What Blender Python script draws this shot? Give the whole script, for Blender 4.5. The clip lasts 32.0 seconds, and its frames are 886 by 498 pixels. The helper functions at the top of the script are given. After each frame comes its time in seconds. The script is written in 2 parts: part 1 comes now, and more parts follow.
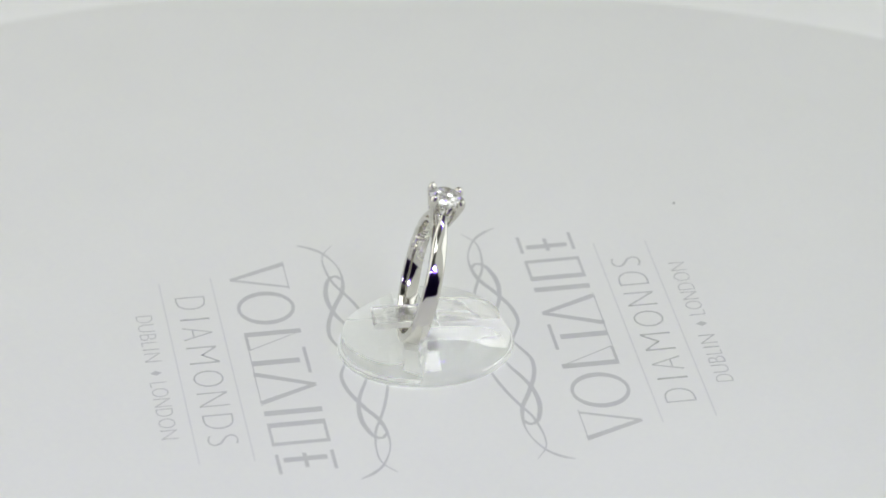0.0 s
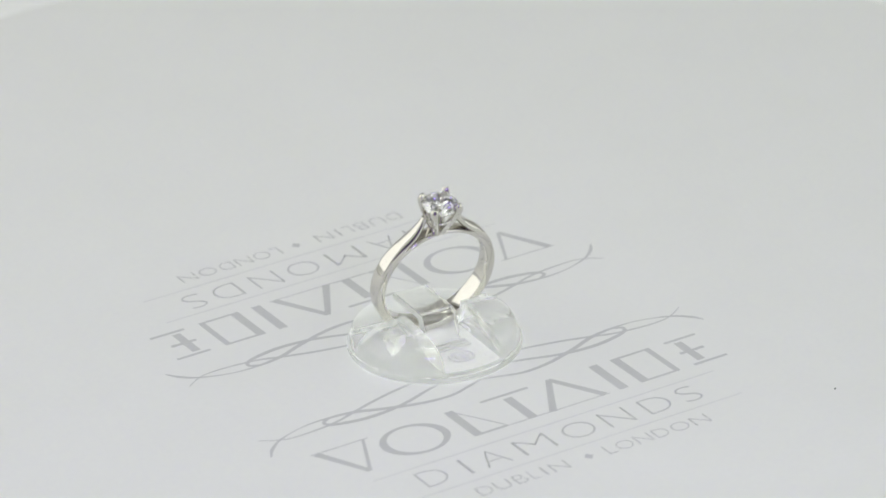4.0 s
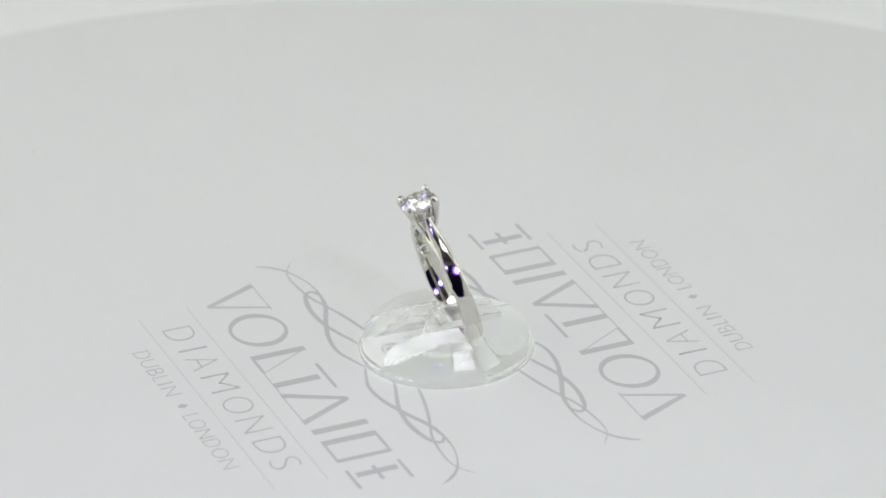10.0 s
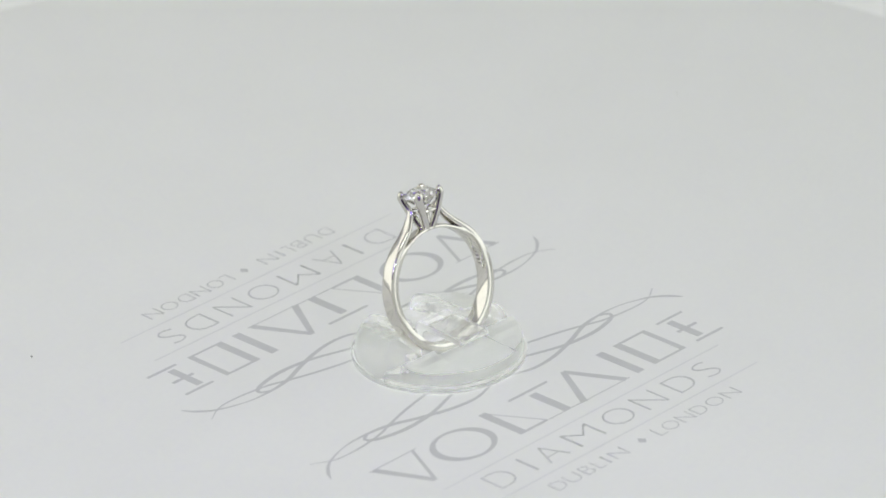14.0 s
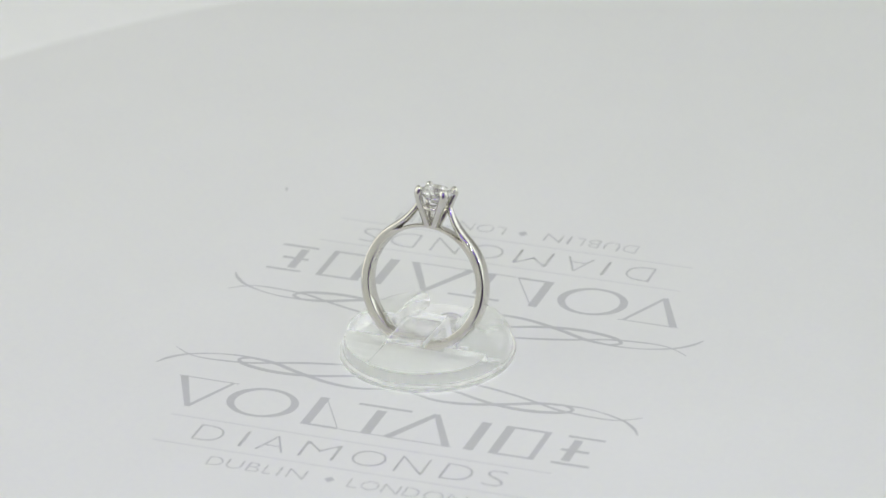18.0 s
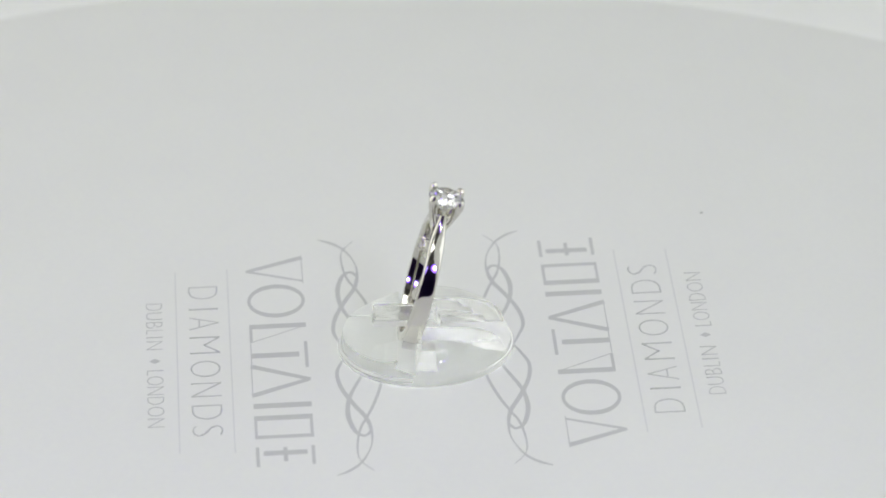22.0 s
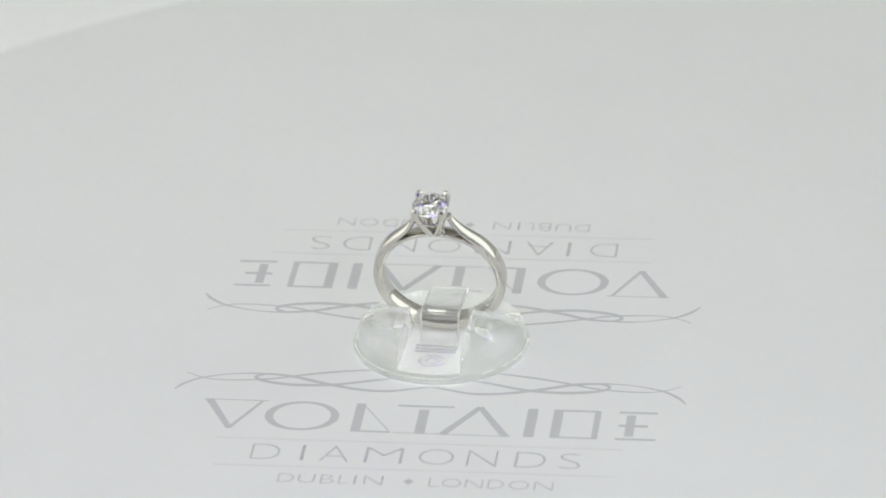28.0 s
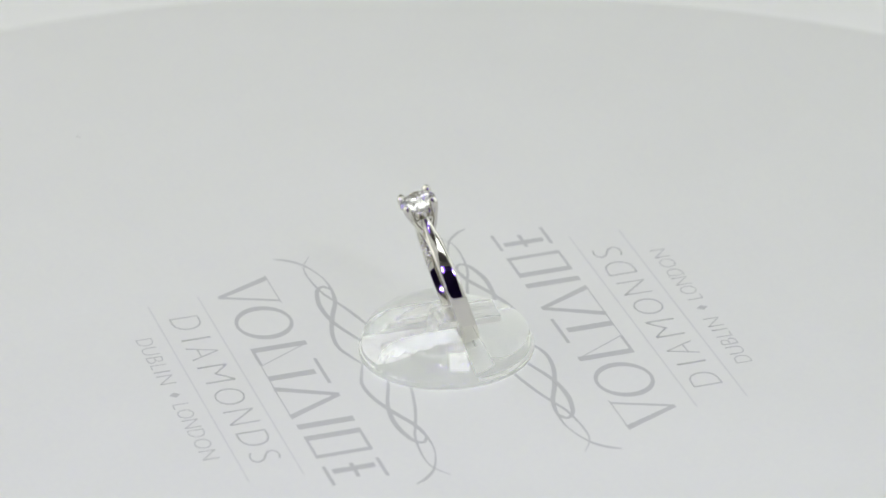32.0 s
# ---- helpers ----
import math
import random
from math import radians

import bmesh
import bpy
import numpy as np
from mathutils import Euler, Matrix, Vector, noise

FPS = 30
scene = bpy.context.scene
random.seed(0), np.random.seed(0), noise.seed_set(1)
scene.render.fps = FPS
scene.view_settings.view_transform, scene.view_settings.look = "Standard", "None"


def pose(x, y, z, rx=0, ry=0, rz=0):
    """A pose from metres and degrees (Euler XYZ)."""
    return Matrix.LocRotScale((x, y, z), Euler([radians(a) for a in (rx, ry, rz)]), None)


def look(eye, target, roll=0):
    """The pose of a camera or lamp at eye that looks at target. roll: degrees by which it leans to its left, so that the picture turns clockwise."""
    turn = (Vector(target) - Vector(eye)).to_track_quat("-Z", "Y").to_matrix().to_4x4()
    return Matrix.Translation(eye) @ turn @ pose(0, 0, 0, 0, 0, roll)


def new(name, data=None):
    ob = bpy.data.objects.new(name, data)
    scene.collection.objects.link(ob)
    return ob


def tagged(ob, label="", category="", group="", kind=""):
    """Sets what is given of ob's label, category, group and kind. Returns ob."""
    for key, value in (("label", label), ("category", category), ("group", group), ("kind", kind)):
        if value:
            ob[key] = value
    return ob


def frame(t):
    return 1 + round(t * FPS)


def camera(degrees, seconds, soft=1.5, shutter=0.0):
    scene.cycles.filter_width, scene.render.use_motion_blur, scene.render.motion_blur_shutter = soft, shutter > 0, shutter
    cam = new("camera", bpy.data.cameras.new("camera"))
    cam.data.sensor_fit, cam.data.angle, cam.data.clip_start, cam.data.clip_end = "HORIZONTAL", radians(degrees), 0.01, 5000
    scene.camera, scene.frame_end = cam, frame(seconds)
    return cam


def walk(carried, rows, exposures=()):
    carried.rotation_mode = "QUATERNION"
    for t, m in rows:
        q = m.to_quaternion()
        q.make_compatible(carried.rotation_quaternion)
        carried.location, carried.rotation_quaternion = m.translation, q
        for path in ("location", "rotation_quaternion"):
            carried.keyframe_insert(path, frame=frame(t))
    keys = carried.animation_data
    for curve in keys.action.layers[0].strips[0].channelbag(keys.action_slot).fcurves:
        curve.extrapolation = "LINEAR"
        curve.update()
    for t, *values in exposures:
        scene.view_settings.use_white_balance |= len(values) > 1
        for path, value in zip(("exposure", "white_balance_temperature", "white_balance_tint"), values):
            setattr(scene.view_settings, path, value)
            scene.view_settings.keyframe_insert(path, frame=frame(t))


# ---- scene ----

# Lengths below are in millimetres unless they are multiplied out; MM turns them into metres.
MM = 0.001

# ---------------------------------------------------------------- camera
cam = camera(9.406, 32.0, soft=1.75)
EYE = Vector((0.0, -0.70819, 0.37211))
AIM = EYE + 0.8 * Vector((0.0018422, 0.8937595, -0.4485427))
STILL = look(EYE, AIM, -1.586)
walk(cam, [(0.0, STILL), (32.0, STILL)])
cam.data.dof.use_dof, cam.data.dof.focus_distance, cam.data.dof.aperture_fstop = True, 0.797, 30.0

# the turntable's even turn, degrees
TURN_RATE, TURN_START = -16.602, 99.92


def turn(t):
    return pose(0, 0, 0, 0, 0, TURN_START + TURN_RATE * t)


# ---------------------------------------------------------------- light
# Violet background colour, put in to match the tint of dark reflections.
world = bpy.data.worlds.new("violet_surround")
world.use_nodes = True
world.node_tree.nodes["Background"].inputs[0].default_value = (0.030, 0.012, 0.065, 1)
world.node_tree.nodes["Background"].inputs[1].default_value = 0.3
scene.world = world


def area_lamp(name, eye, target, size, size_y, power, colour, shape="RECTANGLE"):
    data = bpy.data.lights.new(name, "AREA")
    data.shape, data.size, data.size_y = shape, size, size_y
    data.energy, data.color = power, colour
    ob = new(name, data)
    ob.matrix_world = look(eye, target)
    return ob


# Added fill from above for the card; the ring mirrors no such source.
area_lamp("top_fill_lamp", (0, -0.115, 0.735), (0, -0.115, 0), 0.46, 0.30, 1.44, (0.95, 1.0, 0.98))
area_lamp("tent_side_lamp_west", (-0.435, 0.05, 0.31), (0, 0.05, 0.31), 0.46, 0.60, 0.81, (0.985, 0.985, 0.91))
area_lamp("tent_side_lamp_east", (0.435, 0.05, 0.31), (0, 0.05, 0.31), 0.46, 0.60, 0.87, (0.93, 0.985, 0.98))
LED_EAST, LED_WEST, LED_AIM = (0.156, -0.335, 0.276), (-0.0545, -0.366, 0.3135), (0, 0, 0.01)
area_lamp("led_spot_east", LED_EAST, LED_AIM, 0.038, 0.038, 0.22, (0.87, 0.90, 0.88), "DISK")
area_lamp("led_spot_west", LED_WEST, LED_AIM, 0.038, 0.038, 0.145, (0.94, 0.97, 0.76), "DISK")
scene.view_settings.exposure = 0.0
scene.cycles.max_bounces, scene.cycles.transmission_bounces, scene.cycles.glossy_bounces = 32, 32, 16


# ---------------------------------------------------------------- materials
def material(name, colour, rough=0.5, metal=0.0):
    m = bpy.data.materials.new(name)
    m.use_nodes = True
    b = m.node_tree.nodes["Principled BSDF"]
    b.inputs["Base Color"].default_value = (*colour, 1)
    b.inputs["Roughness"].default_value = rough
    b.inputs["Metallic"].default_value = metal
    return m, m.node_tree, b


def grain(tree, bsdf, colour, spread, scale, detail=6.0, bump=0.0, bump_scale=None, distance=0.0001):
    """Varies the base colour at two scales and adds fine relief."""
    n, l = tree.nodes, tree.links
    co = n.new("ShaderNodeTexCoord")
    small, big = n.new("ShaderNodeTexNoise"), n.new("ShaderNodeTexNoise")
    small.inputs["Scale"].default_value, small.inputs["Detail"].default_value = scale, detail
    big.inputs["Scale"].default_value, big.inputs["Detail"].default_value = scale * 0.045, 3.0
    mix = n.new("ShaderNodeMath")
    mix.operation = "MULTIPLY_ADD"
    mix.inputs[1].default_value = 0.45
    half = n.new("ShaderNodeMath")
    half.operation = "MULTIPLY"
    half.inputs[1].default_value = 0.55
    ramp = n.new("ShaderNodeValToRGB")
    lo = [max(0.0, c - spread) for c in colour]
    hi = [min(1.0, c + spread) for c in colour]
    ramp.color_ramp.elements[0].position, ramp.color_ramp.elements[0].color = 0.3, (*lo, 1)
    ramp.color_ramp.elements[1].position, ramp.color_ramp.elements[1].color = 0.7, (*hi, 1)
    for tex in (small, big):
        l.new(co.outputs["Object"], tex.inputs["Vector"])
    l.new(big.outputs["Fac"], half.inputs[0])
    l.new(small.outputs["Fac"], mix.inputs[0])
    l.new(half.outputs[0], mix.inputs[2])
    l.new(mix.outputs[0], ramp.inputs["Fac"])
    l.new(ramp.outputs["Color"], bsdf.inputs["Base Color"])
    if bump:
        fine = n.new("ShaderNodeTexNoise")
        fine.inputs["Scale"].default_value, fine.inputs["Detail"].default_value = bump_scale or scale, 4.0
        relief = n.new("ShaderNodeBump")
        relief.inputs["Strength"].default_value, relief.inputs["Distance"].default_value = bump, distance
        l.new(co.outputs["Object"], fine.inputs["Vector"])
        l.new(fine.outputs["Fac"], relief.inputs["Height"])
        l.new(relief.outputs["Normal"], bsdf.inputs["Normal"])


PAPER, tree, b = material("satin_white_card", (0.78, 0.785, 0.77), 0.42)
grain(tree, b, (0.78, 0.785, 0.77), 0.012, 900, bump=0.05, bump_scale=2600, distance=0.00003)
INK, tree, b = material("grey_printing_ink", (0.54, 0.545, 0.545), 0.5)
grain(tree, b, (0.54, 0.545, 0.545), 0.03, 2200)
HAIR_INK, tree, b = material("pale_grey_hairline_ink", (0.685, 0.69, 0.69), 0.5)
grain(tree, b, (0.685, 0.69, 0.69), 0.03, 2200)
FABRIC, tree, b = material("white_tent_fabric", (0.86, 0.86, 0.85), 0.8)
grain(tree, b, (0.86, 0.86, 0.85), 0.015, 120, bump=0.15, bump_scale=900, distance=0.0003)
# Unseen roof and back: their dimness is put into darker fabric colours.
DIM_ROOF, tree, b = material("dimmed_roof_fabric", (0.27, 0.25, 0.23), 0.8)
grain(tree, b, (0.27, 0.25, 0.23), 0.02, 120)
DIM_BACK, tree, b = material("dimmed_back_fabric", (0.60, 0.59, 0.565), 0.8)
grain(tree, b, (0.60, 0.59, 0.565), 0.02, 120)
TABLE, tree, b = material("white_laminate", (0.92, 0.925, 0.92), 0.5)
grain(tree, b, (0.92, 0.925, 0.92), 0.012, 150)
PLASTIC, tree, b = material("white_turntable_plastic", (0.75, 0.75, 0.74), 0.4)
grain(tree, b, (0.75, 0.75, 0.74), 0.015, 300)
# Violet tone of the ring's dark reflections, painted onto the unseen room.
VIOLET_TINT, tree, b = material("violet_reflection_tint", (0.34, 0.17, 0.72), 0.8)
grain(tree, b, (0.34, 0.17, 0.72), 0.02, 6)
DUST, tree, b = material("dark_dust", (0.16, 0.16, 0.16), 0.9)
grain(tree, b, (0.16, 0.16, 0.16), 0.05, 4000)
STAMP, tree, b = material("stamped_metal_shadow", (0.33, 0.315, 0.295), 0.35, 1.0)
grain(tree, b, (0.33, 0.315, 0.295), 0.06, 5000)

METAL, tree, b = material("polished_white_gold", (0.655, 0.636, 0.592), 0.07, 1.0)
grain(tree, b, (0.655, 0.636, 0.592), 0.02, 700, bump=0.04, bump_scale=500, distance=0.00002)
n_, l_ = tree.nodes, tree.links
wear = n_.new("ShaderNodeTexNoise")
wear.inputs["Scale"].default_value, wear.inputs["Detail"].default_value = 1500, 5
wr = n_.new("ShaderNodeMapRange")
wr.inputs["To Min"].default_value, wr.inputs["To Max"].default_value = 0.04, 0.11
l_.new(wear.outputs["Fac"], wr.inputs["Value"])
l_.new(wr.outputs["Result"], b.inputs["Roughness"])


def clear(name, colour, ior, rough):
    m, t, p = material(name, colour, rough)
    p.inputs["Transmission Weight"].default_value = 1.0
    p.inputs["IOR"].default_value = ior
    return m, t, p


HOUSING, tree, b = material("black_lamp_plastic", (0.03, 0.03, 0.035), 0.45)
grain(tree, b, (0.03, 0.03, 0.035), 0.008, 200)
# Emissive violet stands in for lens bloom around the LED spots.
VIOLET_BLOOM, tree, b = material("violet_bloom_glow", (0.3, 0.2, 0.8), 0.5)
b.inputs["Emission Color"].default_value = (0.20, 0.07, 1.0, 1)
b.inputs["Emission Strength"].default_value = 5.0


def acrylic(name, colour, rough, through_weight, dents):
    m, t, p = clear(name, colour, 1.49, rough)
    p.inputs["Transmission Weight"].default_value = through_weight
    swirl, dent, place = (t.nodes.new("ShaderNode" + k) for k in ("TexNoise", "Bump", "TexCoord"))
    swirl.inputs["Scale"].default_value, swirl.inputs["Detail"].default_value = 230, 3
    dent.inputs["Strength"].default_value, dent.inputs["Distance"].default_value = dents, 0.0005
    t.links.new(place.outputs["Object"], swirl.inputs["Vector"])
    t.links.new(swirl.outputs["Fac"], dent.inputs["Height"])
    t.links.new(dent.outputs["Normal"], p.inputs["Normal"])
    return m


ACRYLIC = acrylic("clear_acrylic", (0.962, 0.965, 0.953), 0.13, 0.95, 0.7)
FLAT_ACRYLIC = acrylic("clear_flat_acrylic", (0.965, 0.968, 0.955), 0.10, 0.96, 0.05)
# White body colour imitates lamp reflections that brighten the notch floor.
WHITENED_ACRYLIC = acrylic("whitened_floor_acrylic", (0.96, 0.96, 0.95), 0.2, 0.28, 1.0)
SATIN_ACRYLIC = acrylic("satin_cut_acrylic", (0.962, 0.965, 0.953), 0.17, 0.96, 0.6)
EDGE_ACRYLIC = acrylic("sawn_edge_acrylic", (0.95, 0.953, 0.943), 0.38, 0.92, 0.4)
MATTE_ACRYLIC = acrylic("matte_underside_acrylic", (0.76, 0.765, 0.745), 0.75, 0.9, 0.3)
DIAMOND, tree, b = clear("diamond", (0.995, 0.995, 0.99), 2.42, 0.0)


# ---------------------------------------------------------------- mesh helpers
def sharpen(bm, degrees=35):
    """Smooth faces with hard edges where the angle is large."""
    limit = radians(degrees)
    for f in bm.faces:
        f.smooth = True
    for e in bm.edges:
        e.smooth = len(e.link_faces) == 2 and e.calc_face_angle(0.0) < limit


def mesh_of(name, bm, mat, smooth=35):
    bmesh.ops.recalc_face_normals(bm, faces=bm.faces[:])
    if smooth:
        sharpen(bm, smooth)
    me = bpy.data.meshes.new(name)
    bm.to_mesh(me)
    bm.free()
    me.transform(Matrix.Diagonal((MM, MM, MM, 1)))
    me.materials.append(mat)
    return me


def part(name, bm, mat, parent, label="", smooth=35):
    ob = new(name, mesh_of(name, bm, mat, smooth))
    ob.parent = parent
    if label:
        tagged(ob, label)
    return ob


def box(x0, x1, y0, y1, z0, z1, bevel=0.0):
    bm = bmesh.new()
    bmesh.ops.create_cube(bm, size=1)
    for v in bm.verts:
        v.co = Vector((x0 + (v.co.x + 0.5) * (x1 - x0), y0 + (v.co.y + 0.5) * (y1 - y0), z0 + (v.co.z + 0.5) * (z1 - z0)))
    if bevel:
        bmesh.ops.bevel(bm, geom=bm.edges[:], offset=bevel, segments=2, affect="EDGES", profile=0.5)
    return bm


def loft(rings, closed_ends=True, loop=False):
    """Skins a list of vertex rings of equal length."""
    bm = bmesh.new()
    rows = [[bm.verts.new(p) for p in r] for r in rings]
    k = len(rows[0])
    pairs = list(zip(rows, rows[1:])) + ([(rows[-1], rows[0])] if loop else [])
    for a, c in pairs:
        for i in range(k):
            j = (i + 1) % k
            bm.faces.new((a[i], a[j], c[j], c[i]))
    if closed_ends and not loop:
        bm.faces.new(rows[0])
        bm.faces.new(list(reversed(rows[-1])))
    return bm


def lathe(profile, segments=96):
    """Turns (radius, height) pairs about z; closed with flat caps."""
    rings = []
    for r, z in profile:
        rings.append([(r * math.cos(2 * math.pi * i / segments), r * math.sin(2 * math.pi * i / segments), z) for i in range(segments)])
    return loft(rings)


def spline(points, steps=8):
    """Catmull-Rom through the points (tuples of any length)."""
    p = [np.array(q, float) for q in points]
    p = [2 * p[0] - p[1]] + p + [2 * p[-1] - p[-2]]
    out = []
    for i in range(1, len(p) - 2):
        for s in range(steps):
            u = s / steps
            out.append(0.5 * (2 * p[i] + (p[i + 1] - p[i - 1]) * u + (2 * p[i - 1] - 5 * p[i] + 4 * p[i + 1] - p[i + 2]) * u * u
                              + (3 * p[i] - p[i - 1] - 3 * p[i + 1] + p[i + 2]) * u ** 3))
    out.append(p[-2])
    return out


def cut_solid(base, cutters):
    """The base bmesh with the cutter bmeshes taken out of it, as a bmesh."""
    def temp(bm):
        bmesh.ops.recalc_face_normals(bm, faces=bm.faces[:])
        me = bpy.data.meshes.new("temp")
        bm.to_mesh(me)
        bm.free()
        return new("temp", me)

    main = temp(base)
    tools = [temp(c) for c in cutters]
    for tool in tools:
        mod = main.modifiers.new("cut", "BOOLEAN")
        mod.operation, mod.object, mod.solver = "DIFFERENCE", tool, "EXACT"
    bpy.context.view_layer.update()
    me = bpy.data.meshes.new_from_object(main.evaluated_get(bpy.context.evaluated_depsgraph_get()))
    out = bmesh.new()
    out.from_mesh(me)
    for ob in (main, *tools):
        old = ob.data
        bpy.data.objects.remove(ob)
        bpy.data.meshes.remove(old)
    bpy.data.meshes.remove(me)
    return out


# ---------------------------------------------------------------- room and light tent
def slab(name, x0, x1, y0, y1, z0, z1, mat, bevel=0.0):
    ob = new(name, mesh_of(name, box(x0, x1, y0, y1, z0, z1, bevel), mat))
    return tagged(ob, kind="structure")


FLOOR_Z = -780
tagged(slab("floor", -1800, 1800, -2200, 1400, FLOOR_Z - 60, FLOOR_Z, VIOLET_TINT), "unseen floor, coloured violet to tint reflections in the ring")
tagged(slab("wall_north", -1800, 1800, 1400, 1460, FLOOR_Z, 1700, VIOLET_TINT), "unseen wall, coloured violet to tint reflections in the ring")
tagged(slab("wall_south", -1800, 1800, -2260, -2200, FLOOR_Z, 1700, VIOLET_TINT), "unseen wall, coloured violet to tint reflections in the ring")
tagged(slab("wall_east", 1800, 1860, -2200, 1400, FLOOR_Z, 1700, VIOLET_TINT), "unseen wall, coloured violet to tint reflections in the ring")
tagged(slab("wall_west", -1860, -1800, -2200, 1400, FLOOR_Z, 1700, VIOLET_TINT), "unseen wall, coloured violet to tint reflections in the ring")
tagged(slab("ceiling", -1800, 1800, -2200, 1400, 1700, 1760, VIOLET_TINT), "unseen ceiling, coloured violet to tint reflections in the ring")

TABLE_Z = -32


def build_table():
    t = tagged(new("table"), "white laminate table that carries the light tent", "table")
    t.location = (0, 0.1, FLOOR_Z * MM)
    part("tabletop", box(-620, 620, -330, 480, 745, 780 + TABLE_Z - 0.2, 3), TABLE, t)
    for sx in (-1, 1):
        for sy in (-270, 420):
            part("leg", box(sx * 570 - 25, sx * 570 + 25, sy - 25, sy + 25, 0, 744.8, 2), TABLE, t)
    return t


def build_tent():
    t = tagged(new("light_tent"), "white fabric photography tent, open at the front", "light tent")
    t.location = (0, 0, TABLE_Z * MM)
    h = 780
    part("back_panel", box(-450, 450, 500, 508, 0, h), DIM_BACK, t)
    part("side_panel", box(-458, -450, -220, 508, 0, h), FABRIC, t)
    part("side_panel", box(450, 458, -220, 508, 0, h), FABRIC, t)
    part("roof_panel", box(-458, 458, -500, 508, h, h + 8), DIM_ROOF, t)
    # Unseen hem and flaps, added to bound the dark gap mirrored in the ring.
    part("front_hem", box(-458, 458, -508, -500, h - 215, h + 8), DIM_ROOF, t)
    part("front_flap", box(-449, -120, -228, -220, 0, h - 0.5), FABRIC, t)
    part("front_flap", box(125, 449, -228, -220, 0, h - 0.5), FABRIC, t)
    part("floor_sheet", box(-449, 449, -200, 499, 0, 1.0), TABLE, t)
    return t


build_table()
build_tent()


# ---------------------------------------------------------------- turntable
def build_turntable_base():
    t = tagged(new("turntable_base"), "low round white motor base under the display disc", "turntable")
    t.location = (0, 0, (TABLE_Z + 1.0) * MM)
    part("housing", lathe([(88, 0), (92, 2), (92, 16), (88, 19), (60, 20)]), PLASTIC, t)
    part("spindle", lathe([(22, 20.1), (22, 25.0)], 48), PLASTIC, t)
    return t


build_turntable_base()

# the oval card: half lengths, squareness of the oval and the direction of its long axis
CARD_A, CARD_B, CARD_N, CARD_AXIS = 148.7, 130.2, 2.08, 57.3


def card_radius(az):
    c, s = abs(math.cos(az - radians(CARD_AXIS))), abs(math.sin(az - radians(CARD_AXIS)))
    return (c ** CARD_N / CARD_A ** CARD_N + s ** CARD_N / CARD_B ** CARD_N) ** (-1 / CARD_N)


def build_platter():
    t = tagged(new("display_disc"), "white oval turntable card printed with a grey emblem twice", "turntable")
    segs = 240
    rings = []
    for inset, z in ((1.2, -6.0), (0.3, -5.4), (0.0, -4.2), (0.0, -1.2), (0.25, -0.4), (0.8, 0.0)):
        rings.append([((card_radius(a) - inset) * math.cos(a), (card_radius(a) - inset) * math.sin(a), z)
                      for a in (2 * math.pi * i / segs for i in range(segs))])
    part("disc", loft(rings), PAPER, t, "satin white card disc with rounded rim")
    return t


platter = build_platter()

# the emblem's own axes: x along the writing, y towards its top
EMBLEM_AT, EMBLEM_TURN = (0.64, 0.72), -2.25
INK_Z0, INK_Z1 = 0.004, 0.03


def emblem(side):
    return pose(EMBLEM_AT[0], EMBLEM_AT[1], 0, 0, 0, EMBLEM_TURN + 180 * side)


def prism(outline, z0=INK_Z0, z1=INK_Z1):
    bm = bmesh.new()
    low = [bm.verts.new((x, y, z0)) for x, y in outline]
    high = [bm.verts.new((x, y, z1)) for x, y in outline]
    bm.faces.new(list(reversed(low)))
    bm.faces.new(high)
    k = len(low)
    for i in range(k):
        bm.faces.new((low[i], low[(i + 1) % k], high[(i + 1) % k], high[i]))
    return bm


def joined(pieces):
    out = bmesh.new()
    for k, bm in enumerate(pieces):
        for v in bm.verts:
            if v.co.z > 0.02:
                v.co.z += 0.004 * k
        me = bpy.data.meshes.new("temp")
        bm.to_mesh(me)
        bm.free()
        out.from_mesh(me)
        bpy.data.meshes.remove(me)
    return out


def stroke(points, widths, z0=INK_Z0, z1=INK_Z1):
    """A flat inked stroke along the points, with a width at each."""
    left, right = [], []
    for i, p in enumerate(points):
        a, c = points[max(0, i - 1)], points[min(len(points) - 1, i + 1)]
        d = Vector((c[0] - a[0], c[1] - a[1])).normalized()
        nrm = Vector((-d.y, d.x)) * widths[i] / 2
        left.append((p[0] + nrm.x, p[1] + nrm.y))
        right.append((p[0] - nrm.x, p[1] - nrm.y))
    bm = bmesh.new()
    rows = []
    for (lx, ly), (rx, ry) in zip(left, right):
        rows.append([bm.verts.new((lx, ly, z0)), bm.verts.new((rx, ry, z0)), bm.verts.new((rx, ry, z1)), bm.verts.new((lx, ly, z1))])
    for a, c in zip(rows, rows[1:]):
        for i in range(4):
            j = (i + 1) % 4
            bm.faces.new((a[i], a[j], c[j], c[i]))
    bm.faces.new(rows[0])
    bm.faces.new(list(reversed(rows[-1])))
    return bm


def bar(x0, x1, y0, y1):
    return prism([(x0, y0), (x1, y0), (x1, y1), (x0, y1)])


def oval_outline(x0, x1, y0, y1, thick_x, thick_y, segs=64):
    cx, cy, rx, ry = (x0 + x1) / 2, (y0 + y1) / 2, (x1 - x0) / 2, (y1 - y0) / 2
    rings = []
    for fx, fy, z in ((0, 0, INK_Z0), (0, 0, INK_Z1), (thick_x, thick_y, INK_Z1), (thick_x, thick_y, INK_Z0)):
        rings.append([(cx + (rx - fx) * math.cos(2 * math.pi * i / segs), cy + (ry - fy) * math.sin(2 * math.pi * i / segs), z) for i in range(segs)])
    return loft(rings, loop=True)


TOP, LOW = -18.25, -26.75


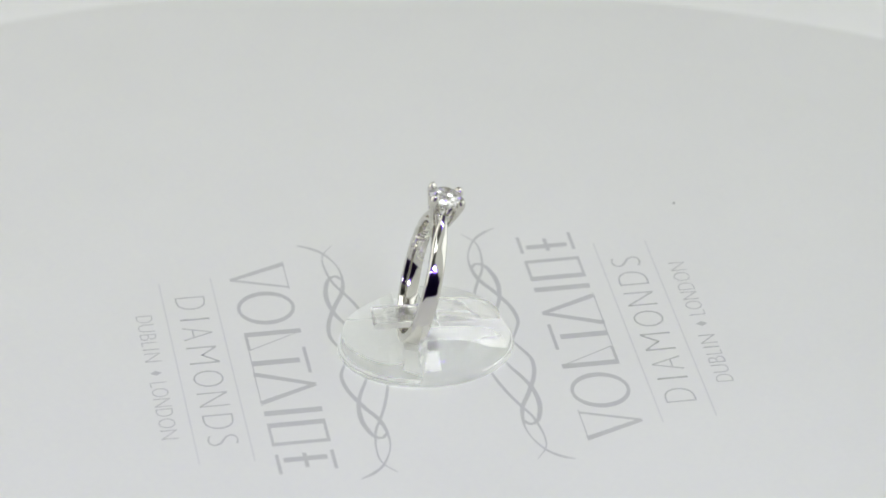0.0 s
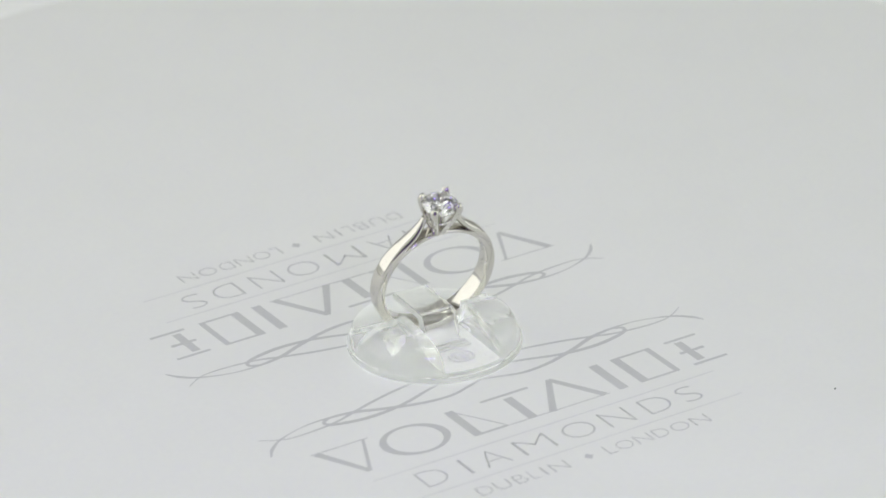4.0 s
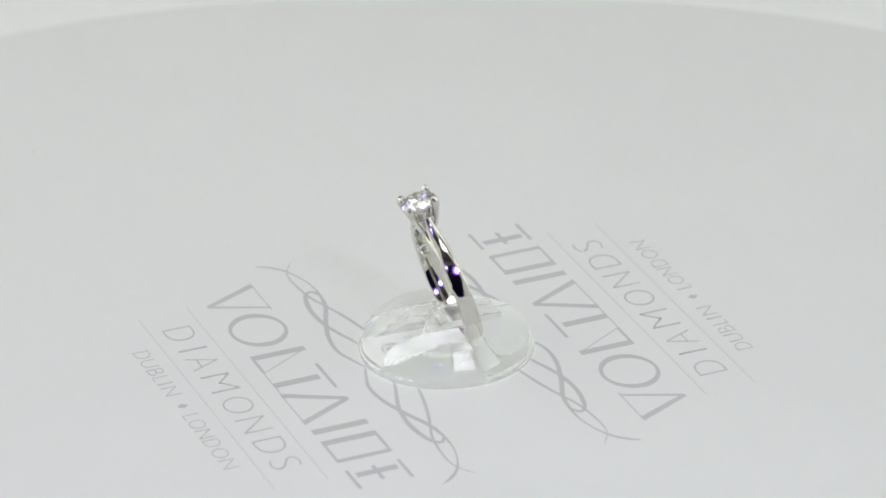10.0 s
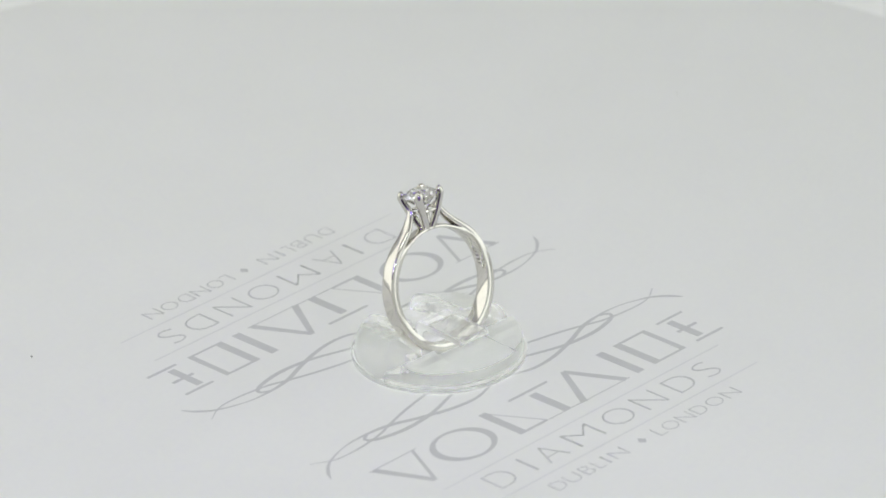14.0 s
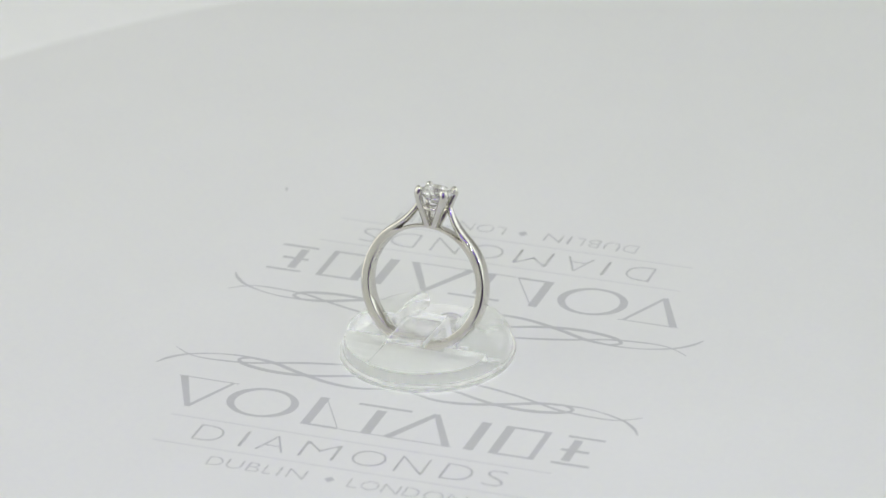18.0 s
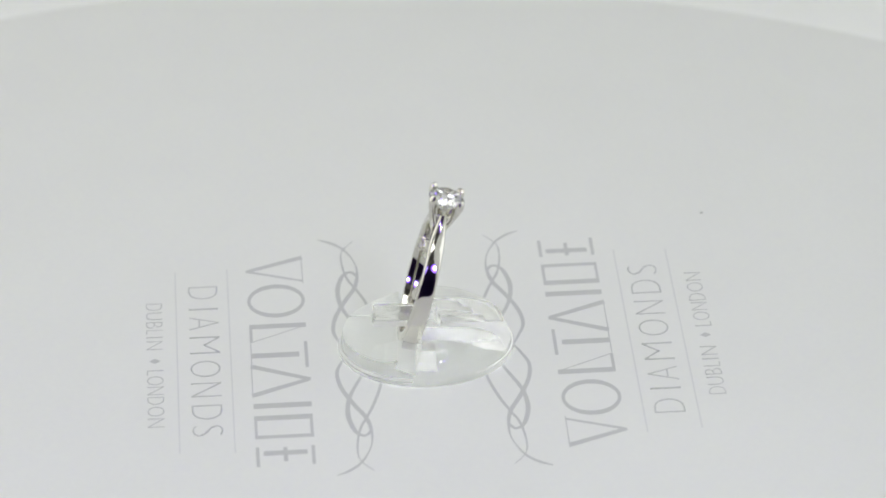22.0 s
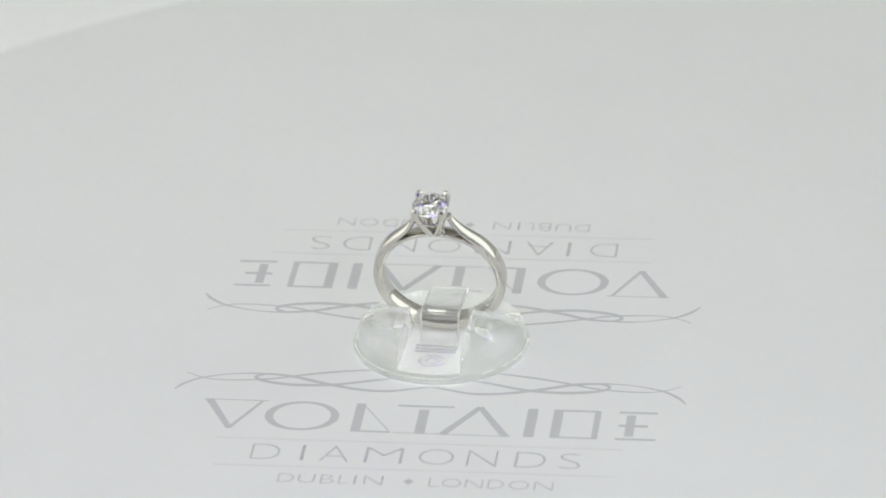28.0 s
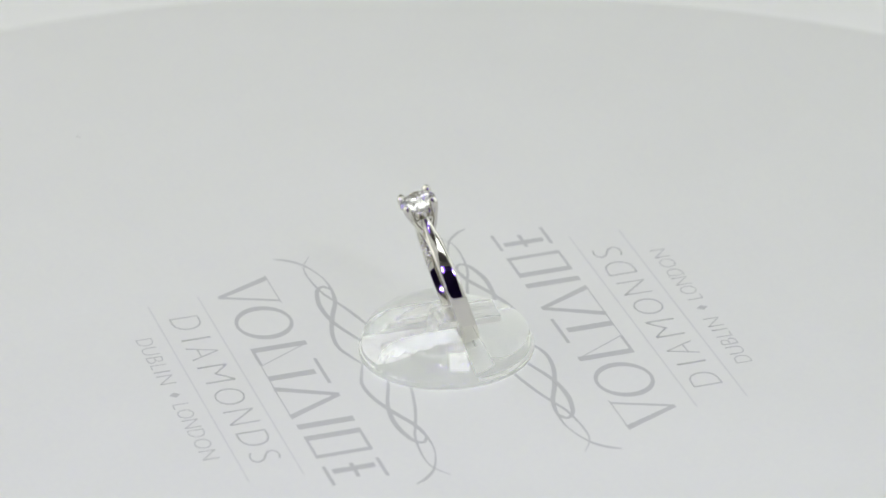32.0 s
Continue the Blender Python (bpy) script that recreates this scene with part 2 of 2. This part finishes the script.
def mark_shapes():
    """The eight plain shapes of the wide row: one bmesh each."""
    def wedge(x0, x1, apex, up):
        y_a, y_b = (TOP, LOW) if up else (LOW, TOP)
        return joined([stroke([(x0, y_b), (apex, y_a)], [1.15, 0.9]), stroke([(apex, y_a), (x1, y_b)], [0.6, 0.45] if not up else [0.9, 1.15]),
                       bar(x0 - 0.8, x1 + 0.8, y_b - 0.08, y_b + 0.08)])
    return [
        wedge(-31.9, -24.0, -27.9, False),
        oval_outline(-23.2, -12.3, LOW - 0.1, TOP + 0.1, 1.25, 0.5),
        joined([bar(-10.2, -8.8, LOW, TOP), stroke([(-9.0, LOW + 0.2), (-4.4, LOW + 0.2)], [0.45, 0.45]), stroke([(-9.2, TOP - 0.2), (-4.5, LOW + 0.3)], [0.16, 0.16])]),
        joined([bar(-0.9, 0.6, LOW, TOP - 1.3), bar(-4.1, 4.1, TOP - 0.5, TOP), bar(-4.1, 4.1, LOW, LOW + 0.16)]),
        wedge(3.2, 12.3, 7.9, True),
        bar(14.9, 16.4, LOW, TOP),
        joined([bar(18.7, 20.1, LOW, TOP), bar(20.1, 25.6, TOP - 0.45, TOP), bar(20.1, 25.6, LOW, LOW + 0.4), bar(24.7, 25.6, LOW + 0.4, TOP - 0.45)]),
        joined([bar(28.2, 33.8, TOP - 0.5, TOP), bar(28.4, 32.6, (TOP + LOW) / 2 - 0.3, (TOP + LOW) / 2 + 0.3), bar(28.2, 34.0, LOW, LOW + 0.5), bar(29.4, 30.7, LOW + 1.1, TOP - 1.1)]),
    ]


def letter_mesh(ch, x0, x1, y0, y1, thin):
    """One printed letter, fitted between x0 and x1, y0 and y1."""
    cu = bpy.data.curves.new("letter", "FONT")
    cu.body, cu.offset, cu.extrude, cu.resolution_u = ch, thin, 0.0, 4
    ob = new("letter", cu)
    bpy.context.view_layer.update()
    me = bpy.data.meshes.new_from_object(ob.evaluated_get(bpy.context.evaluated_depsgraph_get()))
    bpy.data.objects.remove(ob)
    bpy.data.curves.remove(cu)
    bm = bmesh.new()
    bm.from_mesh(me)
    bpy.data.meshes.remove(me)
    xs, ys = [v.co.x for v in bm.verts], [v.co.y for v in bm.verts]
    for v in bm.verts:
        v.co.x = x0 + (v.co.x - min(xs)) / max(1e-6, max(xs) - min(xs)) * (x1 - x0)
        v.co.y = y0 + (v.co.y - min(ys)) / max(1e-6, max(ys) - min(ys)) * (y1 - y0)
        v.co.z = INK_Z0
    got = bmesh.ops.extrude_face_region(bm, geom=bm.faces[:])
    for v in got["geom"]:
        if isinstance(v, bmesh.types.BMVert):
            v.co.z = INK_Z1
    return bm


WORD_ROW = (("D", -23.6, -19.4), ("I", -16.35, -15.9), ("A", -13.6, -9.4), ("M", -7.1, -1.7), ("O", 0.6, 5.7), ("N", 7.6, 11.9), ("D", 14.5, 18.9), ("S", 20.8, 23.9))
CITY_ROW = (("D", -18.7, -16.4), ("U", -15.8, -13.4), ("B", -12.6, -10.7), ("L", -10.0, -8.7), ("I", -7.8, -7.5), ("N", -6.4, -3.7),
            ("L", 2.9, 4.4), ("O", 4.8, 7.5), ("N", 8.1, 10.6), ("D", 11.3, 13.6), ("O", 14.3, 17.2), ("N", 17.9, 20.6))

# strokes of the flourish's right half: x, y, width
FLOURISH = (
    ((37.6, -15.4, 0.25), (36.4, -13.6, 0.75), (34.0, -11.7, 0.5), (29.6, -10.2, 0.28), (25.4, -9.9, 0.55), (20.8, -10.5, 0.95), (16.3, -12.2, 1.0), (11.0, -13.8, 0.9), (6.4, -14.2, 0.75), (2.9, -13.3, 0.6), (0.0, -12.3, 0.45)),
    ((36.6, -10.1, 0.15), (34.3, -11.5, 0.25), (32.2, -12.1, 0.3), (28.6, -12.1, 0.4), (24.0, -11.5, 0.55), (20.6, -10.4, 0.6), (16.2, -9.1, 0.65), (10.6, -7.9, 0.6), (5.2, -7.3, 0.5), (0.0, -7.1, 0.4)),
    ((24.6, -9.9, 0.6), (26.1, -10.8, 0.75), (25.4, -11.9, 0.85), (23.3, -12.6, 0.95), (19.9, -13.1, 1.0), (15.8, -12.9, 0.9), (12.5, -12.2, 0.8), (8.2, -10.8, 0.65), (4.0, -9.7, 0.5), (0.0, -9.3, 0.4)),
)


def print_emblems():
    shapes = [mesh_of("printed_shape", bm, INK, 0) for bm in mark_shapes()]
    word = [mesh_of("printed_letter", letter_mesh(c, a, d, -35.75, -31.3, -0.028), INK, 0) for c, a, d in WORD_ROW]
    city = [mesh_of("printed_letter", letter_mesh(c, a, d, -42.2, -39.75, -0.024), INK, 0) for c, a, d in CITY_ROW]
    lines = [mesh_of("printed_line", bar(-29.2, 29.4, -29.83, -29.6), HAIR_INK, 0), mesh_of("printed_line", bar(-28.7, 28.9, -37.77, -37.54), HAIR_INK, 0)]
    dot = [mesh_of("printed_dot", prism([(-0.75, -41), (0, -41.85), (0.75, -41), (0, -40.15)]), INK, 0)]
    curls = []
    for k, strand in enumerate(FLOURISH):
        for sx in (1, -1):
            pts = [(sx * q[0], q[1], q[2]) for q in spline(strand, 10)]
            dz = 0.004 * k + (0.002 if sx < 0 else 0)
            curls.append(mesh_of("printed_curl", stroke([(q[0], q[1]) for q in pts], [0.72 * q[2] for q in pts], INK_Z0, INK_Z1 + dz), INK, 0))
    for side in (0, 1):
        m = emblem(side)
        m.translation = m.translation * MM
        for me in shapes + word + city + lines + dot + curls:
            ob = new(me.name.split(".")[0], me)
            ob.parent = platter
            ob.matrix_basis = m


print_emblems()


def dust_speck(x, y, r, seed):
    rnd = random.Random(seed)
    bm = bmesh.new()
    bmesh.ops.create_icosphere(bm, subdivisions=1, radius=r)
    for v in bm.verts:
        v.co = Vector((v.co.x * 1.5, v.co.y, v.co.z * 0.5)) * (1 + rnd.uniform(-0.25, 0.25))
    low = min(v.co.z for v in bm.verts)
    for v in bm.verts:
        v.co.z -= low
    ob = new("dust_speck", mesh_of("dust_speck", bm, DUST))
    tagged(ob, "tiny dark dust speck on the white card", "dust", "dust specks on the card")
    return ob, pose(x * MM, y * MM, 0.00001, 0, 0, seed * 40)


specks = [dust_speck(39.6, -45.3, 0.17, 1), dust_speck(-91.5, -29.0, 0.09, 2)]

# ---------------------------------------------------------------- acrylic stand
STAND_AT = (0.78, 1.40)
RING_AT, RING_LEAN, RING_ROLL, RING_YAW = (0.82, 1.6, 11.7), 16.2, -1.8, -5.5


def build_rail(radius, height, wire):
    rings = []
    n, k = 48, 10
    for i in range(n):
        a = 2 * math.pi * i / n
        rings.append([((radius + wire * math.cos(2 * math.pi * j / k)) * math.cos(a), (radius + wire * math.cos(2 * math.pi * j / k)) * math.sin(a), height + wire * 1.2 * math.sin(2 * math.pi * j / k)) for j in range(k)])
    return loft(rings, loop=True)


def build_stand():
    t = tagged(new("ring_stand"), "clear acrylic domed ring stand with a slot and a tongue", "ring stand")
    dome = lathe([(12.75, 0.1), (13.0, 0.25), (13.08, 0.5), (13.08, 0.95), (12.95, 1.12), (12.72, 1.16), (12.6, 1.3), (12.53, 2.0), (12.33, 3.0), (11.78, 4.0), (10.75, 4.9), (9.15, 5.5), (6.85, 5.85), (4.0, 6.0)], 128)
    notch_front = box(-4.7, 4.7, -16, -3.0, 1.7, 12)
    saddle = box(-4.7, 4.7, -3.2, 3.5, 1.7, 12)
    notch_back = box(-4.7, 4.7, 3.4, 16, 3.05, 12)
    slit = box(-16, 16, -1.5, 1.5, -9.75, 6)
    lean = Matrix.Translation((RING_AT[0] - STAND_AT[0], RING_AT[1] - STAND_AT[1], RING_AT[2])) @ pose(0, 0, 0, RING_LEAN, 0, 0)
    bmesh.ops.transform(slit, matrix=lean, verts=slit.verts[:])
    # behind the hoop the lobes fall away in a hollow curve
    hollow = [(2.1, 12.0), (2.1, 4.35), (2.9, 4.25), (3.8, 3.95), (4.8, 3.55), (6.0, 3.25), (7.5, 3.12), (9.5, 3.1), (11.5, 3.2), (16.0, 3.5), (16.0, 12.0)]
    shelf = loft([[(x, y, z) for y, z in hollow] for x in (-16, 16)])
    # Added cavities imitate the dark rectangles that refraction shows in the dome.
    refraction_pockets = [box(x, x + 1.5, -1.3, 1.4, -1.0, 1.75) for x in (-6.6, 5.1)]
    body = cut_solid(dome, [notch_front, saddle, notch_back, slit, shelf, *refraction_pockets])
    bmesh.ops.remove_doubles(body, verts=body.verts[:], dist=0.01)
    bmesh.ops.dissolve_limit(body, angle_limit=radians(0.5), verts=body.verts[:], edges=body.edges[:])
    hard = [e for e in body.edges if len(e.link_faces) == 2 and e.calc_face_angle(0.0) > radians(38)]
    bmesh.ops.bevel(body, geom=hard, offset=0.5, segments=4, affect="EDGES", profile=0.5, clamp_overlap=True)
    solid = part("body", body, ACRYLIC, t, "", 32)
    solid.visible_shadow = False
    solid.data.materials.append(MATTE_ACRYLIC)
    solid.data.materials.append(WHITENED_ACRYLIC)
    solid.data.materials.append(SATIN_ACRYLIC)
    solid.data.materials.append(EDGE_ACRYLIC)
    for f in solid.data.polygons:
        if f.area > 2.0 * MM * MM:
            f.use_smooth = False
            f.material_index = 3
        if f.normal.z < -0.9 and f.center.z < 0.3 * MM:
            f.material_index = 1
        elif f.normal.z > 0.9 and f.center.z < 1.9 * MM and f.center.y < -4 * MM and abs(f.center.x) < 4.6 * MM:
            f.material_index = 2
        elif f.normal.z > 0.6 and f.center.y > 2.0 * MM and f.center.z < 4.5 * MM:
            f.material_index = 4
    for y in (-3.6, -4.5, -5.4):
        rib = box(-3.1, 3.1, y - 0.26, y + 0.26, 1.66, 1.98, 0.12)
        part("moulding_rib", rib, WHITENED_ACRYLIC, t, "low raised rib on the notch floor")
    for r, wire in ((1.85, 0.22), (0.95, 0.18)):
        mark = build_rail(r, 1.72, wire)
        for v in mark.verts:
            v.co.y = v.co.y * 0.85 - 8.3
        part("moulding_mark", mark, WHITENED_ACRYLIC, t, "raised oval moulding mark")
    # the clip: a ramp that rises from the front notch and runs back as a flat tongue over the hoop
    side = [(-2.9, 1.62), (-1.75, 5.5), (-1.68, 5.68), (-1.57, 5.84), (-1.42, 5.97), (-1.22, 6.07), (-1.0, 6.1), (7.3, 6.12), (7.6, 6.03), (7.8, 5.8), (7.8, 5.35), (7.65, 5.12), (7.3, 5.05),
            (0.4, 5.0), (0.0, 4.85), (-0.3, 4.5), (-0.5, 4.0), (-1.3, 1.62)]
    rings = []
    for x, k in ((-2.8, 0.14), (-2.75, 0.05), (-2.66, 0.0), (2.66, 0.0), (2.75, 0.05), (2.8, 0.14)):
        rings.append([(x, y, z - k * (1 if z > 5.6 else -1 if 4.0 < z < 5.2 else 0)) for y, z in side])
    tongue = loft(rings)
    clip = part("tongue", tongue, FLAT_ACRYLIC, t, "clear acrylic clip tongue over the hoop", 0)
    clip.visible_shadow = False
    clip.data.materials.append(SATIN_ACRYLIC)
    clip.data.materials.append(EDGE_ACRYLIC)
    for f in clip.data.polygons:
        if abs(f.normal.x) > 0.7:
            f.material_index = 2
        elif f.normal.z < -0.3 or f.center.y > 3 * MM:
            f.material_index = 1
    return t


stand = build_stand()

# ---------------------------------------------------------------- ring
R_IN, R_OUT = 8.53, 9.93


def sweep(path, frames_, widths, depths, powers, segs=20):
    """A rounded bar along path; each frame gives the across and the outward direction, each power the squareness."""
    rings = []
    for p, (across, out), w, d, power in zip(path, frames_, widths, depths, powers):
        ring = []
        for i in range(segs):
            a = 2 * math.pi * i / segs
            c, s = math.cos(a), math.sin(a)
            cc = math.copysign(abs(c) ** (2 / power), c)
            ss = math.copysign(abs(s) ** (2 / power), s)
            ring.append(tuple(Vector(p) + Vector(across) * (w / 2 * cc) + Vector(out) * (d / 2 * ss)))
        rings.append(ring)
    return loft(rings)


def smooth_step(a, c, x):
    u = min(1.0, max(0.0, (x - a) / (c - a)))
    return u * u * (3 - 2 * u)


def court(w, d, dome=0.22):
    """A hoop's section: flat inside and at the sides, an arched outside; (across, height) pairs."""
    dome = min(dome, 0.6 * d)
    pts = [(-w / 2 + 0.13, 0.0), (w / 2 - 0.13, 0.0), (w / 2 - 0.04, 0.04), (w / 2, 0.13), (w / 2, 0.55 * (d - dome))]
    for i in range(13):
        a = math.pi * i / 12
        c, q = math.cos(a), math.sin(a)
        pts.append((w / 2 * math.copysign(abs(c) ** 0.75, c), d - dome + dome * q ** 0.9))
    return pts + [(-w / 2, 0.55 * (d - dome)), (-w / 2, 0.13), (-w / 2 + 0.04, 0.04)]


def build_band():
    """The hoop: flat inside and at the sides, gently domed outside, thin under the setting."""
    rings = []
    n = 240
    for i in range(n):
        a = 2 * math.pi * i / n
        off = abs(((math.degrees(a) - 90 + 180) % 360) - 180)      # degrees from the top
        thin = 1 - smooth_step(30, 52, off)
        w = 2.75 - 0.45 * (1 - smooth_step(40, 150, off)) - 0.2 * thin
        ro = R_OUT - 0.85 * thin
        prof = [(y, R_IN + d) for y, d in court(w, ro - R_IN)]
        rings.append([(r * math.cos(a), y, r * math.sin(a)) for y, r in prof])
    return loft(rings, loop=True)


def build_shoulder(sx):
    """A cathedral arm that leaves the hoop and climbs to the setting."""
    mid = spline([(8.72, 3.4), (8.12, 4.75), (7.25, 6.1), (6.15, 7.3), (5.0, 8.35), (4.0, 9.35), (3.25, 10.35), (2.75, 11.2), (2.4, 12.0)], 8)
    n = len(mid)
    path, fr, ws, ds = [], [], [], []
    for i, (x, z) in enumerate(mid):
        a, c = mid[max(0, i - 1)], mid[min(n - 1, i + 1)]
        d = Vector((c[0] - a[0], 0, c[1] - a[1])).normalized()
        out = Vector((d.z, 0, -d.x))
        path.append((sx * x, 0, z))
        fr.append(((0, 1, 0), (sx * out.x, 0, out.z)))
        u = i / (n - 1)
        ws.append(2.35 - 0.1 * u - 1.15 * smooth_step(0.45, 1.0, u))
        ds.append(1.2 - 0.3 * smooth_step(0.35, 1.0, u))
    return sweep(path, fr, ws, ds, [5.0 - 2.9 * smooth_step(0.05, 0.5, i / (n - 1)) for i in range(n)], 28)


def build_prong(sx, sy):
    line = spline([(0.48, 8.75), (0.92, 9.9), (1.42, 11.4), (1.80, 12.7), (2.0, 13.5), (2.02, 13.95), (1.90, 14.3), (1.72, 14.5)], 6)
    n = len(line)
    path, fr, ws, ds = [], [], [], []
    for i, (h, z) in enumerate(line):
        a, c = line[max(0, i - 1)], line[min(n - 1, i + 1)]
        d = Vector((sx * (c[0] - a[0]), sy * (c[0] - a[0]), c[1] - a[1])).normalized()
        across = Vector((-sy, sx, 0)).normalized()
        out = d.cross(across).normalized()
        u = i / (n - 1)
        r = 1.18 + 0.1 * smooth_step(0.5, 0.8, u)
        if u > 0.86:
            r *= math.sqrt(max(0.03, 1 - ((u - 0.86) / 0.14) ** 2))
        path.append((sx * h, sy * h, z))
        fr.append((across, out))
        ws.append(r)
        ds.append(r * 0.95)
    return sweep(path, fr, ws, ds, [2.1] * n, 14)


def build_brilliant(radius, girdle_z):
    """A round brilliant: table, star and kite facets, girdle, pavilion."""
    bm = bmesh.new()
    def ring(n, r, z, shift):
        return [bm.verts.new((r * math.cos(2 * math.pi * (i + shift) / n), r * math.sin(2 * math.pi * (i + shift) / n), z)) for i in range(n)]
    table = ring(8, 0.56 * radius, girdle_z + 0.33 * radius, 0)
    kite = ring(8, 0.80 * radius, girdle_z + 0.185 * radius, 0.5)
    high = ring(16, radius, girdle_z + 0.02 * radius, 0)
    low = ring(16, radius, girdle_z - 0.02 * radius, 0)
    pav = ring(8, 0.26 * radius, girdle_z - 0.665 * radius, 0.5)
    culet = bm.verts.new((0, 0, girdle_z - 0.87 * radius))
    bm.faces.new(table)
    for i in range(8):
        j = (i + 1) % 8
        bm.faces.new((table[i], kite[i], table[j]))
        bm.faces.new((kite[i], high[2 * i + 1], high[(2 * i + 2) % 16]))
        bm.faces.new((kite[i], high[2 * i], high[2 * i + 1]))
        bm.faces.new((table[j], kite[i], high[(2 * i + 2) % 16], kite[j]))
        bm.faces.new((low[2 * i], low[2 * i + 1], pav[i]))
        bm.faces.new((low[2 * i + 1], low[(2 * i + 2) % 16], pav[i]))
        bm.faces.new((pav[i], low[(2 * i + 2) % 16], pav[j], culet))
    for i in range(16):
        j = (i + 1) % 16
        bm.faces.new((high[i], low[i], low[j], high[j]))
    return bm


def build_ring():
    t = tagged(new("engagement_ring"), "polished white gold solitaire diamond ring leaning in the stand", "ring")
    part("band", build_band(), METAL, t, "polished white gold hoop", 30)
    for sx in (1, -1):
        part("shoulder", build_shoulder(sx), METAL, t, "tapered arm rising to the setting", 30)
    setting = part("setting", build_rail(1.95, 11.6, 0.21), METAL, t, "four-claw white gold setting", 50)
    for sx in (1, -1):
        for sy in (1, -1):
            part("prong", build_prong(sx, sy), METAL, setting, "", 60)
    part("diamond", build_brilliant(2.72, 13.85), DIAMOND, t, "clear round brilliant-cut diamond", 0)
    rnd = random.Random(5)
    for a0, count in ((158, 5), (14, 4)):
        for i in range(count):
            a = radians(a0 + i * 4.2)
            bm = box(-0.16, 0.16, -0.34 - rnd.uniform(0, 0.2), 0.34, -0.015, 0.015, 0.01)
            m = Matrix.Translation((R_IN * math.cos(a), 0, R_IN * math.sin(a))) @ Matrix.Rotation(-a + math.pi / 2, 4, "Y")
            bmesh.ops.transform(bm, matrix=m, verts=bm.verts[:])
            part("hallmark", bm, STAMP, t, "tiny stamped hallmark inside the band")
    return t


ring_thing = build_ring()


# ---------------------------------------------------------------- small LED lamps at the tent's front
def tube(points, radius, segs=12):
    pts = [Vector(q) for q in spline(points, 8)]
    rings = []
    for i, q in enumerate(pts):
        d = (pts[min(len(pts) - 1, i + 1)] - pts[max(0, i - 1)]).to_track_quat("Z", "Y")
        rings.append([tuple(q + d @ Vector((radius * math.cos(2 * math.pi * k / segs), radius * math.sin(2 * math.pi * k / segs), 0))) for k in range(segs)])
    return loft(rings)


def build_led_lamp(eye):
    t = tagged(new("led_lamp"), "small LED lamp with an added violet bloom rim, hanging on a black gooseneck", "lamp", "LED lamps of the tent")
    t.matrix_world = look(eye, LED_AIM)
    part("housing", loft([[(q * math.cos(2 * math.pi * i / 48), q * math.sin(2 * math.pi * i / 48), z) for i in range(48)]
               for q, z in ((26, 5), (26, -2), (57, -2), (58, -1), (58, 8), (50, 22), (30, 38), (9, 44), (8, 50))]), HOUSING, t)
    glow = loft([[(q * math.cos(2 * math.pi * i / 48), q * math.sin(2 * math.pi * i / 48), z) for i in range(48)]
                 for q, z in ((27, -2.1), (27, -3.0), (54, -3.0), (54, -2.1))], loop=True)
    part("bloom_rim", glow, VIOLET_BLOOM, t, "added violet rim that imitates lens bloom around the LED")
    inv = t.matrix_world.inverted()
    foot = Vector((eye[0], -0.485, 0.7475))
    line = [Vector((0, 0, 0.048)), Vector((0, 0, 0.085)), inv @ (foot - Vector((0, 0, 0.12))), inv @ foot]
    part("gooseneck", tube([tuple(q / MM) for q in line], 4.5), HOUSING, t)
    return t


for eye in (LED_EAST, LED_WEST):
    build_led_lamp(eye)


# ---------------------------------------------------------------- what turns
def motions():
    times = [0.2 * i for i in range(161)]
    ring_pose = pose(RING_AT[0] * MM, RING_AT[1] * MM, RING_AT[2] * MM, 0, 0, RING_YAW) @ pose(0, 0, 0, RING_LEAN, 0, 0) @ pose(0, 0, 0, 0, RING_ROLL, 0)
    stand_pose = pose(STAND_AT[0] * MM, STAND_AT[1] * MM, 0.00004, 0, 0, RING_YAW)
    walk(platter, [(t, turn(t)) for t in times])
    walk(stand, [(t, turn(t) @ stand_pose) for t in times])
    walk(ring_thing, [(t, turn(t) @ ring_pose) for t in times])
    for ob, m in specks:
        walk(ob, [(t, turn(t) @ m) for t in times])


motions()
